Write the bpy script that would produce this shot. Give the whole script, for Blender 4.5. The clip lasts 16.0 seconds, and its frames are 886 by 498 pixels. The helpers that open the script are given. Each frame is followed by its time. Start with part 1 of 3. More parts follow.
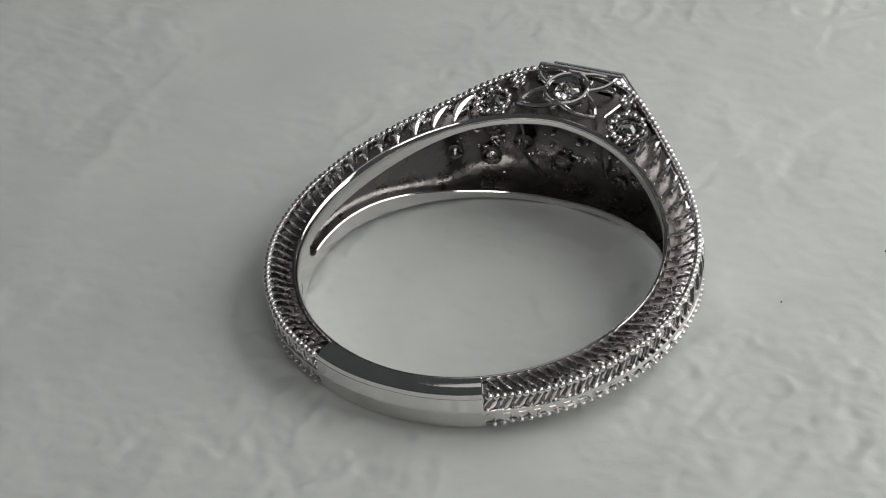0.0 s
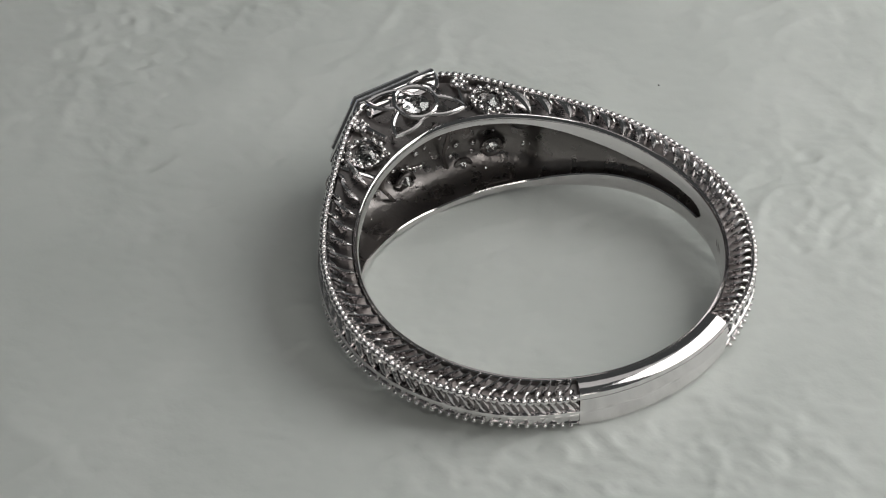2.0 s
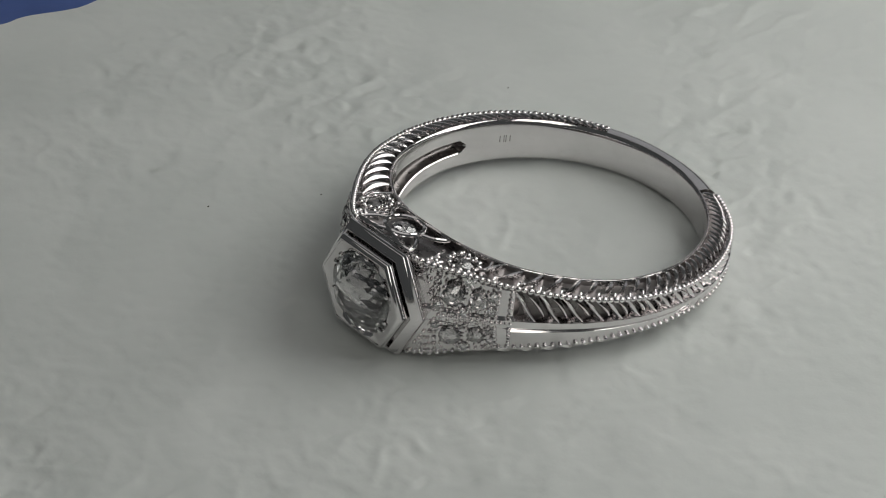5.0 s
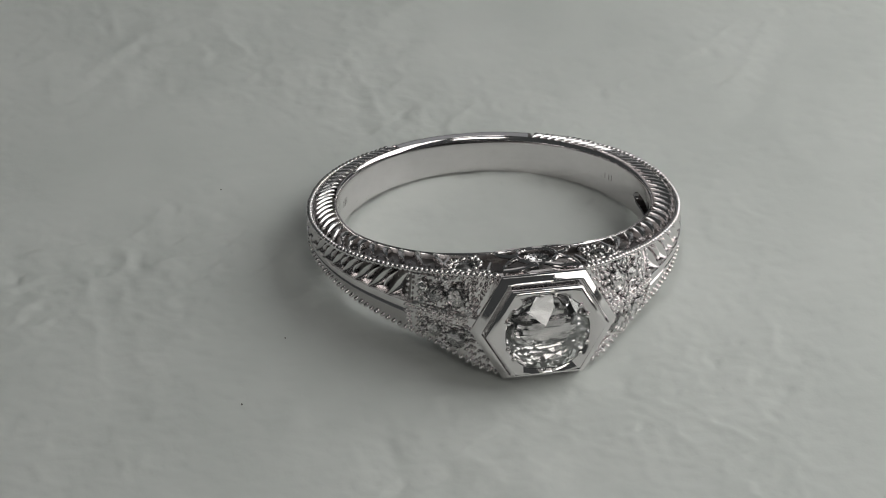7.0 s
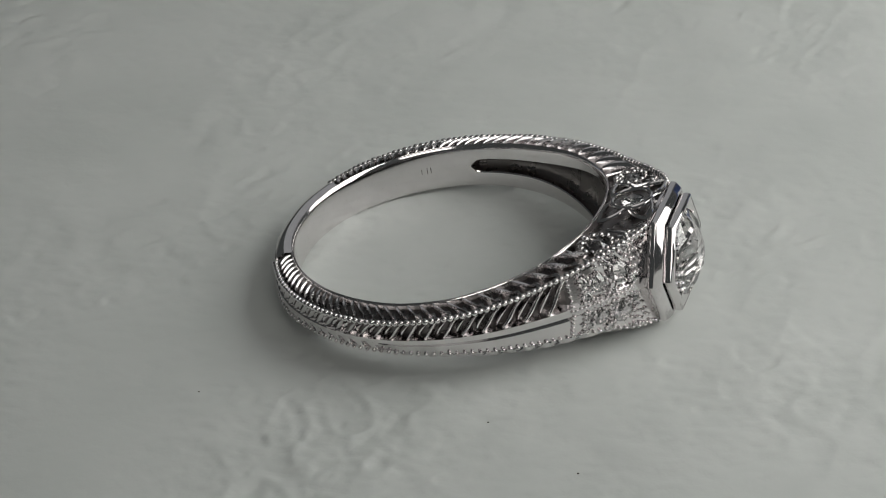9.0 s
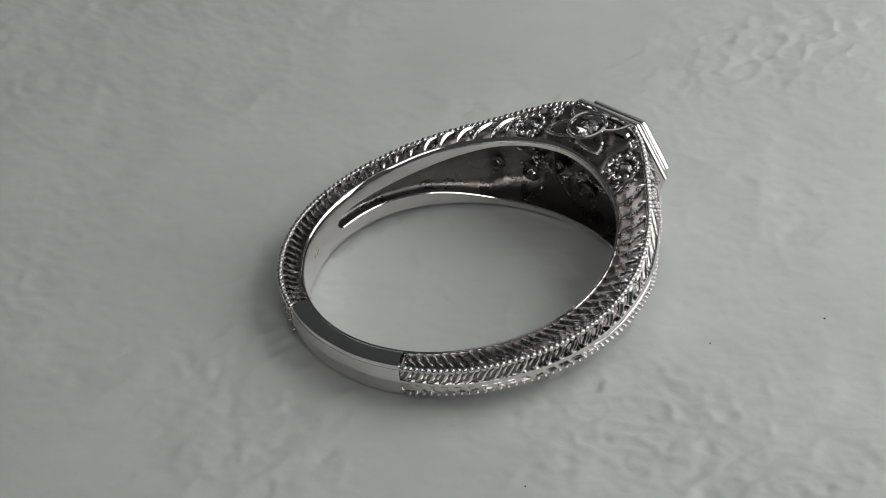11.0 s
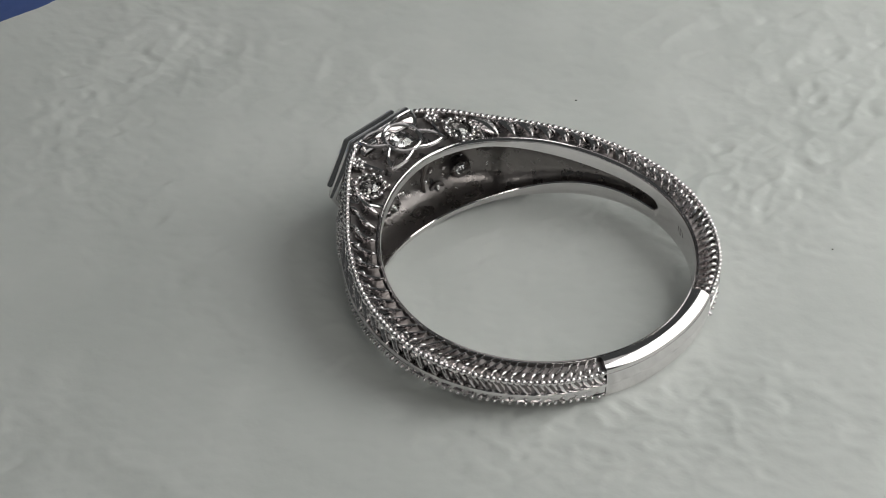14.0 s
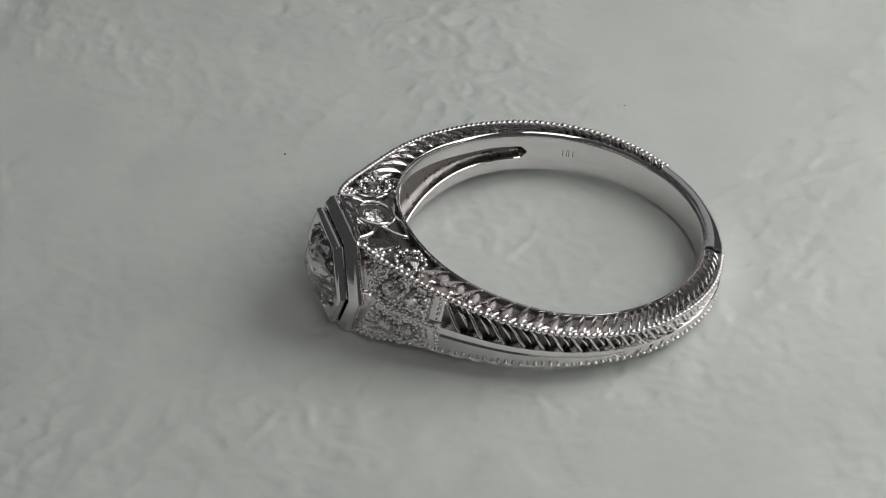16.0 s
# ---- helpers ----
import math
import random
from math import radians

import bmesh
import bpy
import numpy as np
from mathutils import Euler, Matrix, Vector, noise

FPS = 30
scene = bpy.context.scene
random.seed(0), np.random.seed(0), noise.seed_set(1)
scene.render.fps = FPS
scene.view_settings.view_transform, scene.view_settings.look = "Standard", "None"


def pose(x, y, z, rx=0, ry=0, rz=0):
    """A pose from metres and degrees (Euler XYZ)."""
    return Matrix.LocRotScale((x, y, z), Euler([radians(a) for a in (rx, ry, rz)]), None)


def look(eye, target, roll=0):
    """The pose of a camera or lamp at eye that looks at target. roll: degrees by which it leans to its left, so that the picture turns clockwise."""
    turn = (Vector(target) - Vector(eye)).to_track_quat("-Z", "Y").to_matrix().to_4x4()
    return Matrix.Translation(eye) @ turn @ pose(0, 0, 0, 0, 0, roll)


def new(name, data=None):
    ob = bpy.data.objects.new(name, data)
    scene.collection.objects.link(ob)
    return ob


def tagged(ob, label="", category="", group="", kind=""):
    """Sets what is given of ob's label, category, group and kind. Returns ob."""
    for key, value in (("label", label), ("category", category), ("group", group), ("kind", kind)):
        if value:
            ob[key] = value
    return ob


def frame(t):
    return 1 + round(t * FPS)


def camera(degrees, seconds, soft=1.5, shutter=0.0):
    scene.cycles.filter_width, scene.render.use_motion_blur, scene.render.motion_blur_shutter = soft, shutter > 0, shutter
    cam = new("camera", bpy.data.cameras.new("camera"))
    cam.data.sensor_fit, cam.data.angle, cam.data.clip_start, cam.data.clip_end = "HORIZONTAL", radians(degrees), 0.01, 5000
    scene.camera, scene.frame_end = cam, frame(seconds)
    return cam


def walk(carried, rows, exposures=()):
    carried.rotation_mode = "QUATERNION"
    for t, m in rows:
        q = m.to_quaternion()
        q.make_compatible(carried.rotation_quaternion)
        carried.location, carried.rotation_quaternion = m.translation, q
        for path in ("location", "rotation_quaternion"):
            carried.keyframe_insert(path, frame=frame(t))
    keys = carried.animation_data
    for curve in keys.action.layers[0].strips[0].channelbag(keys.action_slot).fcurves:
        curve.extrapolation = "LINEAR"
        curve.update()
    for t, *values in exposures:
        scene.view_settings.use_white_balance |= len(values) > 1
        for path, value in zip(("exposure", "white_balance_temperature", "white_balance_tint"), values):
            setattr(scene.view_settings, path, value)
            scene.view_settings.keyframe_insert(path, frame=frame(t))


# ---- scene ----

# ---------------------------------------------------------------- camera
PATH = [
    (0.0, 0.00339, -0.11673, 0.08278, 54.780, 1.545, 2.029),
    (0.5, 0.00449, -0.11701, 0.08242, 55.001, 2.150, 1.967),
    (1.0, 0.00564, -0.11658, 0.08288, 54.809, 2.084, 2.342),
    (1.5, 0.00633, -0.11627, 0.08328, 54.700, 1.761, 2.711),
    (2.0, 0.00602, -0.11617, 0.08393, 54.556, 1.318, 2.724),
    (2.5, 0.00576, -0.11585, 0.08345, 54.765, 1.208, 2.637),
    (3.0, 0.00631, -0.11595, 0.08320, 55.017, 1.521, 2.760),
    (5.5, -0.00127, -0.13264, 0.09186, 56.266, 2.415, -0.832),
    (6.0, -0.00098, -0.13220, 0.09229, 56.051, 2.103, -0.260),
    (6.5, -0.00071, -0.13194, 0.09234, 55.961, 1.898, 0.219),
    (7.0, -0.00147, -0.13286, 0.09381, 55.631, 1.904, 0.025),
    (7.5, -0.00168, -0.13244, 0.09460, 55.213, 1.929, 0.038),
    (8.0, -0.00080, -0.13289, 0.09407, 55.379, 2.255, 0.307),
    (8.5, -0.00139, -0.13280, 0.09302, 55.586, 2.110, 0.116),
    (9.0, -0.00102, -0.13309, 0.09227, 55.795, 2.026, 0.289),
    (9.5, -0.00071, -0.13109, 0.09102, 55.638, 1.553, 0.624),
    (12.0, 0.00307, -0.13614, 0.09551, 55.178, 2.161, 0.997),
    (12.5, 0.00359, -0.13585, 0.09507, 55.286, 1.947, 1.165),
    (13.0, 0.00459, -0.13493, 0.09519, 55.137, 1.908, 1.428),
    (13.5, 0.00446, -0.13457, 0.09658, 54.754, 1.612, 1.434),
    (14.0, 0.00345, -0.13358, 0.09700, 54.533, 1.245, 1.195),
    (14.5, 0.00339, -0.13339, 0.09667, 54.688, 1.299, 1.132),
    (15.0, 0.00340, -0.13290, 0.09635, 54.779, 1.204, 1.249),
    (15.5, 0.00494, -0.13274, 0.09580, 55.010, 1.545, 1.787),
    (16.0, 0.00699, -0.13318, 0.09695, 54.856, 2.298, 2.272),
]
cam = camera(17.0, 16.0, soft=1.0)
walk(cam, [(r[0], pose(*r[1:])) for r in PATH], [(0.0, 0.03), (1.5, 0.03), (2.5, -0.09), (5.5, -0.17), (7.0, -0.19), (9.5, -0.18), (12.5, -0.09), (14.0, -0.05), (16.0, -0.09)])

# ---------------------------------------------------------------- light
world = bpy.data.worlds.new("world")
scene.world = world
world.use_nodes = True
world.node_tree.nodes["Background"].inputs[0].default_value = (0.62, 0.66, 0.66, 1)
world.node_tree.nodes["Background"].inputs[1].default_value = 0.08


def area(name, eye, target, sx, sy, power, colour):
    d = bpy.data.lights.new(name, "AREA")
    d.shape, d.size, d.size_y, d.energy, d.color = "RECTANGLE", sx, sy, power, colour
    ob = new(name, d)
    ob.matrix_basis = look(eye, target)
    return ob


area("panel_lamp", (0.097, 0.012, 0.073), (0, 0, 0), 0.12, 0.12, 0.122, (1.0, 1.0, 0.97))
# fill added behind the camera to brighten the diamond and front faces
area("front_fill", (0.22, -0.98, 0.90), (0, 0, 0), 0.8, 0.5, 3.1, (1.0, 0.98, 0.93))
# broad overhead fill, added so upward-facing metal reflects something brighter
area("overhead_fill", (0.12, 0.30, 1.50), (0, 0, 0), 1.2, 0.8, 1.35, (1.0, 0.98, 0.95))
# low fill added at the back for reflections on the ring's top; no known window
area("back_fill", (0.10, 1.60, 0.65), (0, 0, 0), 1.3, 0.8, 0.8, (0.96, 0.98, 1.0))


# ---------------------------------------------------------------- materials
def material(name):
    m = bpy.data.materials.new(name)
    m.use_nodes = True
    return m, m.node_tree.nodes, m.node_tree.links, m.node_tree.nodes["Principled BSDF"]


def noise_tex(nodes, links, scale, detail=4, rough=0.55, stretch=(1, 1, 1)):
    co = nodes.new("ShaderNodeTexCoord")
    mp = nodes.new("ShaderNodeMapping")
    mp.inputs["Scale"].default_value = stretch
    links.new(co.outputs["Object"], mp.inputs[0])
    n = nodes.new("ShaderNodeTexNoise")
    n.inputs["Scale"].default_value, n.inputs["Detail"].default_value, n.inputs["Roughness"].default_value = scale, detail, rough
    links.new(mp.outputs[0], n.inputs["Vector"])
    return n


def ramp(nodes, links, src, a, b, lo=0.3, hi=0.7):
    r = nodes.new("ShaderNodeValToRGB")
    r.color_ramp.elements[0].position, r.color_ramp.elements[1].position = lo, hi
    r.color_ramp.elements[0].color, r.color_ramp.elements[1].color = (*a, 1), (*b, 1)
    links.new(src, r.inputs[0])
    return r


def bump(nodes, links, src, bsdf, strength, distance):
    b = nodes.new("ShaderNodeBump")
    b.inputs["Strength"].default_value, b.inputs["Distance"].default_value = strength, distance
    links.new(src, b.inputs["Height"])
    links.new(b.outputs[0], bsdf.inputs["Normal"])
    return b


def metal(name, colour, rough, grain, fine, strength=0.25, height=0.00001):
    m, n, l, p = material(name)
    p.inputs["Metallic"].default_value = 1.0
    a = noise_tex(n, l, grain, 5)
    l.new(ramp(n, l, a.outputs[0], tuple(c * 0.93 for c in colour), colour).outputs[0], p.inputs["Base Color"])
    r = ramp(n, l, a.outputs[0], (rough * 0.7,) * 3, (rough * 1.4,) * 3)
    l.new(r.outputs[0], p.inputs["Roughness"])
    b = noise_tex(n, l, fine, 3)
    bump(n, l, b.outputs[0], p, strength, height)
    return m


GOLD = metal("white_gold_polished", (0.81, 0.782, 0.785), 0.09, 900, 4000)
# rough cast gold, its colour lowered to carry the shade inside the hollow
GOLD_ROUGH = metal("white_gold_cast_shaded", (0.23, 0.212, 0.206), 0.30, 1500, 1700, 0.8, 0.00007)
# same gold darkened: shade of slots and engraved floors put into the colour
GOLD_DARK = metal("white_gold_recess_shade", (0.24, 0.224, 0.22), 0.28, 1500, 2200, 0.5, 0.00002)

GEM, n, l, p = material("diamond")
p.inputs["Base Color"].default_value = (1.0, 1.0, 1.0, 1)
p.inputs["Roughness"].default_value = 0.0
p.inputs["IOR"].default_value = 2.4
p.inputs["Transmission Weight"].default_value = 1.0

PAPER, n, l, p = material("white_crumpled_paper")
a = noise_tex(n, l, 90, 6)
l.new(ramp(n, l, a.outputs[0], (0.60, 0.625, 0.60), (0.68, 0.70, 0.675)).outputs[0], p.inputs["Base Color"])
p.inputs["Roughness"].default_value = 0.55
b = noise_tex(n, l, 1400, 4)
bump(n, l, b.outputs[0], p, 0.3, 0.0001)

BLUE, n, l, p = material("blue_cloth")
a = noise_tex(n, l, 300, 5)
l.new(ramp(n, l, a.outputs[0], (0.07, 0.12, 0.33), (0.09, 0.15, 0.40)).outputs[0], p.inputs["Base Color"])
p.inputs["Roughness"].default_value = 0.8

WALL, n, l, p = material("grey_wall_paint")
a = noise_tex(n, l, 3, 5)
l.new(ramp(n, l, a.outputs[0], (0.30, 0.30, 0.29), (0.36, 0.36, 0.35)).outputs[0], p.inputs["Base Color"])
p.inputs["Roughness"].default_value = 0.8

DUST, n, l, p = material("dark_dust")
a = noise_tex(n, l, 6000, 3)
l.new(ramp(n, l, a.outputs[0], (0.05, 0.05, 0.05), (0.12, 0.11, 0.10)).outputs[0], p.inputs["Base Color"])
p.inputs["Roughness"].default_value = 0.9

MM = 0.001


def mesh_ob(name, bm, mat, parent=None, label="", smooth=None):
    """Link a bmesh given in millimetres as one mesh object."""
    bmesh.ops.scale(bm, vec=(MM, MM, MM), verts=bm.verts)
    bmesh.ops.recalc_face_normals(bm, faces=bm.faces)
    me = bpy.data.meshes.new(name)
    if smooth is not None:
        lim = radians(smooth)
        for f in bm.faces:
            f.smooth = True
        for e in bm.edges:
            if len(e.link_faces) == 2 and e.calc_face_angle(0) > lim:
                e.smooth = False
    bm.to_mesh(me)
    bm.free()
    me.materials.append(mat)
    ob = new(name, me)
    if parent:
        ob.parent = parent
    if label:
        tagged(ob, label)
    return ob


# ---------------------------------------------------------------- turntable pad and surroundings
SPIN, START = 30.847, 65.64          # degrees per second, degrees at the start
PAD_R = [(-180, 50), (-140, 49.5), (-130, 47.6), (-123, 44.2), (-118, 42.0), (-112, 41.3), (-100, 41.0), (-91, 40.2), (-85, 41.8), (-76, 47), (-45, 46.5), (-28, 43.8), (-20, 41.7), (-14, 40.8),
         (-4, 40.2), (4, 40.8), (11, 41.8), (16, 43.6), (24, 46), (60, 48), (75, 49), (180, 50)]      # torn outline, by direction


def paper_height(x, y):
    v = Vector((x, y, 0.0))
    h = 0.10 * noise.noise(v * 0.16) + 0.06 * noise.noise(v * 0.45 + Vector((9, 3, 1)))
    p = v + 0.22 * Vector((noise.noise(v * 0.55), noise.noise(v * 0.55 + Vector((5, 5, 5))), 0))
    m = max(0.12, 0.80 + 1.1 * noise.noise(v * 0.085 + Vector((3, 8, 2))))
    r = (1 - abs(noise.noise(p * 0.42 + Vector((0, 0, 4))))) ** 5
    c = (1 - abs(noise.noise(p * 0.85 + Vector((7, 1, 9))))) ** 7
    d = max(0.0, noise.noise(p * 1.15 + Vector((2, 6, 17))) - 0.12)
    tilt = 0.13 + 0.008 * x - 0.027 * y                  # the sheet lies a little askew on its turntable
    return tilt + h + m * (0.066 * r + 0.044 * c - 0.12 * d + 0.014 * noise.noise(v * 2.1))


def pad_radius(a):
    for (p, rp), (q, rq) in zip(PAD_R, PAD_R[1:]):
        if a <= q:
            u = (a - p) / (q - p)
            return rp + (rq - rp) * u * u * (3 - 2 * u) + 0.12 * math.sin(radians(a * 9)) + 0.07 * math.sin(radians(a * 23))
    return 48.5


def build_pad():
    bm = bmesh.new()
    n = 400
    rows = []
    for i in range(n + 1):
        row = []
        for j in range(n + 1):
            u, v = 2 * i / n - 1, 2 * j / n - 1
            x, y = u * math.sqrt(1 - v * v / 2), v * math.sqrt(1 - u * u / 2)
            a, k = math.atan2(y, x), math.hypot(x, y)
            r = 39.5 + (pad_radius(math.degrees(a)) - 39.5) * k ** 3
            x, y = x * r, y * r
            row.append(bm.verts.new((x, y, paper_height(x, y) - 0.13)))
        rows.append(row)
    for i in range(n):
        for j in range(n):
            bm.faces.new((rows[i][j], rows[i + 1][j], rows[i + 1][j + 1], rows[i][j + 1]))
    prev = rows[0][:-1] + [r[-1] for r in rows[:-1]] + rows[-1][:0:-1] + [r[0] for r in rows[:0:-1]]
    n = len(prev)
    for z, f in ((-3.4, 1.004), (-11.5, 0.998), (-12.0, 0.985)):
        row = [bm.verts.new((v.co.x * f, v.co.y * f, z)) for v in prev]
        for i in range(n):
            j = (i + 1) % n
            bm.faces.new((prev[i], row[i], row[j], prev[j]))
        prev = row
    bm.faces.new(prev)
    ob = mesh_ob("turntable_pad", bm, PAPER, smooth=40)
    return tagged(ob, "round white crumpled-paper turntable pad slowly turning on blue cloth", "turntable")


def build_ground():
    bm = bmesh.new()
    bmesh.ops.create_grid(bm, x_segments=40, y_segments=40, size=1500)
    for v in bm.verts:
        v.co.z = -14.0
    tagged(mesh_ob("floor", bm, WALL), "plain grey tabletop", "floor", kind="structure")
    bm = bmesh.new()
    bmesh.ops.create_cube(bm, size=1.0, matrix=Matrix.Translation((-20, 40, -13)) @ Matrix.Diagonal((260, 240, 2, 1)))
    bmesh.ops.bevel(bm, geom=bm.edges[:], offset=0.6, segments=2, affect="EDGES")
    tagged(mesh_ob("mat", bm, BLUE), "blue cloth mat lying under the turntable pad", "mat")


pad = build_pad()
for x, y, r in ((1.42, -13.68, 0.05), (6.98, -16.83, 0.06), (-13.8, -15.01, 0.05)):
    bm = bmesh.new()
    bmesh.ops.create_icosphere(bm, subdivisions=1, radius=r, matrix=Matrix.Translation((x, y, paper_height(x, y) - 0.13 + r * 0.4)) @ Matrix.Diagonal((1.3, 0.9, 0.7, 1)))
    mesh_ob("dust_speck", bm, DUST, pad)
build_ground()

# ---------------------------------------------------------------- ring: shape
RI = 8.5                              # inner radius
H0, HK = 2.07, 0.110                  # height of the middle plane as the ring lies, and its rise towards the head
WIDTH = [(0, 2.70), (12, 2.58), (20, 2.46), (28, 2.30), (36, 2.14), (50, 1.92), (70, 1.53), (90, 1.34), (120, 1.26), (150, 1.16), (180, 1.13)]
TILT = math.atan(HK)
LIE = Matrix.Translation((0, 0, H0 * math.cos(TILT))) @ Matrix.Rotation(radians(-2.91), 4, "X") @ Matrix.Rotation(-TILT, 4, "Y")
SEAM = 153.6                          # the plain plate begins here
CONTOUR = [(0, 11.88), (10, 11.98), (14, 11.82), (22, 11.16), (30, 10.68), (38, 10.40), (50, 10.20), (70, 10.12), (100, 10.12), (135, 9.92), (150, 9.70), (180, 9.56)]
DROP = [(0, -0.16), (11, -0.14), (20, 0.0), (26, 0.10), (33, 0.22), (50, 0.34), (100, 0.34), (150, 0.30), (180, 0.28)]
CROWN = [(0, 0.22), (16, 0.30), (24, 0.46), (33, 0.48), (44, 0.32), (70, 0.20), (150, 0.13), (180, 0.10)]     # how far the ridge stands out
HOLLOW = [(0, 0.52), (30, 0.54), (40, 0.70), (50, 0.90), (60, 1.0), (75, 1.02), (90, 0.96), (98, 0.96), (180, 0.96)]


def table(tab, v):
    v = abs(v)
    for (a, fa), (b, fb) in zip(tab, tab[1:]):
        if v <= b:
            return fa + (fb - fa) * (v - a) / (b - a)
    return tab[-1][1]


def soft_table(tab, phi, d=4):
    phi = abs((phi + 180) % 360 - 180)
    return sum(table(tab, phi + k * d / 2) for k in (-2, -1, 0, 1, 2)) / 5


def outer(phi):
    return soft_table(CONTOUR, phi)


def half(phi, r):
    return soft_table(WIDTH, phi) + 0.05 * (r - RI) * math.cos(radians(phi))


def point(phi, r, w):
    a = radians(phi)
    r += 0.256 * math.cos(a) - 0.049 * math.cos(2 * a) + 0.019 * math.cos(3 * a) + 0.014 * math.cos(4 * a) + 0.034 * math.sin(2 * a)     # worn slightly oval
    return Vector((r * math.cos(a), r * math.sin(a), w))


def tuck(phi):
    """How far the lower bead row is drawn in."""
    return soft_table([(0, 0.0), (16, 0.0), (24, 0.32), (120, 0.32), (146, 0.16), (153, -0.06), (180, -0.10)], phi)


def sag(phi):
    """How much wider the lower side is near the head."""
    return soft_table([(0, 0.24), (35, 0.22), (60, 0.06), (80, 0.0), (180, 0.0)], phi)


def rim(phi, side=1):
    """The outer foot of the smooth rim along the finger hole."""
    return point(phi, RI + 0.24, side * (half(phi, RI) - 0.06 + (sag(phi) if side < 0 else 0)))


def edge(phi, side=1):
    """The bead row between the side and the outer face."""
    r = outer(phi)
    return point(phi, r, side * (half(phi, r) - soft_table(DROP, phi)) + (tuck(phi) if side < 0 else 0))


def ridge(phi):
    return point(phi, outer(phi) + soft_table(CROWN, phi), 0)


def flank(phi, s, side=1):
    """A place on the side of the band, s from 0 at the rim to 1 at the bead row."""
    return rim(phi, side).lerp(edge(phi, side), s)


def face(phi, s, side=1):
    """A place on the outer face, s from 0 at the bead row to 1 at the ridge."""
    return edge(phi, side).lerp(ridge(phi), s)


def frame_at(f, phi, s, side, lift=0.0, turn=0.0):
    """A pose on the surface f: x along the band, y across it, z out of it."""
    o = f(phi, s, side)
    t = (f(phi + 0.5, s, side) - f(phi - 0.5, s, side)).normalized()
    c = (f(phi, min(s + 0.05, 1.05), side) - f(phi, s - 0.05, side)).normalized()
    n = t.cross(c).normalized()
    out = Vector((o.x, o.y, 0)).normalized() * (0.3 if f is flank else 1.0) + Vector((0, 0, side))
    if n.dot(out) < 0:
        n = -n
    c = n.cross(t)
    m = Matrix((t, c, n)).transposed().to_4x4()
    return Matrix.Translation(o + n * lift) @ m @ Matrix.Rotation(radians(turn), 4, "Z")


ring = new("ring")
tagged(ring, "engraved white gold ring with hexagonal bezel and clear diamond", "ring")


def part(name, bm, mat, parent=None, label="", smooth=35):
    bmesh.ops.transform(bm, matrix=LIE, verts=bm.verts)
    return mesh_ob(name, bm, mat, parent or ring, label, smooth)


def place(name, me, m, size, parent=None):
    """One more piece on shared mesh data; m in millimetres in the ring's own space."""
    ob = new(name, me)
    ob.parent = parent or ring
    full = LIE @ m
    full.translation = full.translation * MM
    ob.matrix_basis = full @ Matrix.Diagonal((*[c * MM for c in size], 1))
    return ob


def shared(name, bm, mat, smooth=True):
    bmesh.ops.recalc_face_normals(bm, faces=bm.faces)
    me = bpy.data.meshes.new(name)
    for f in bm.faces:
        f.smooth = smooth
    bm.to_mesh(me)
    bm.free()
    me.materials.append(mat)
    return me


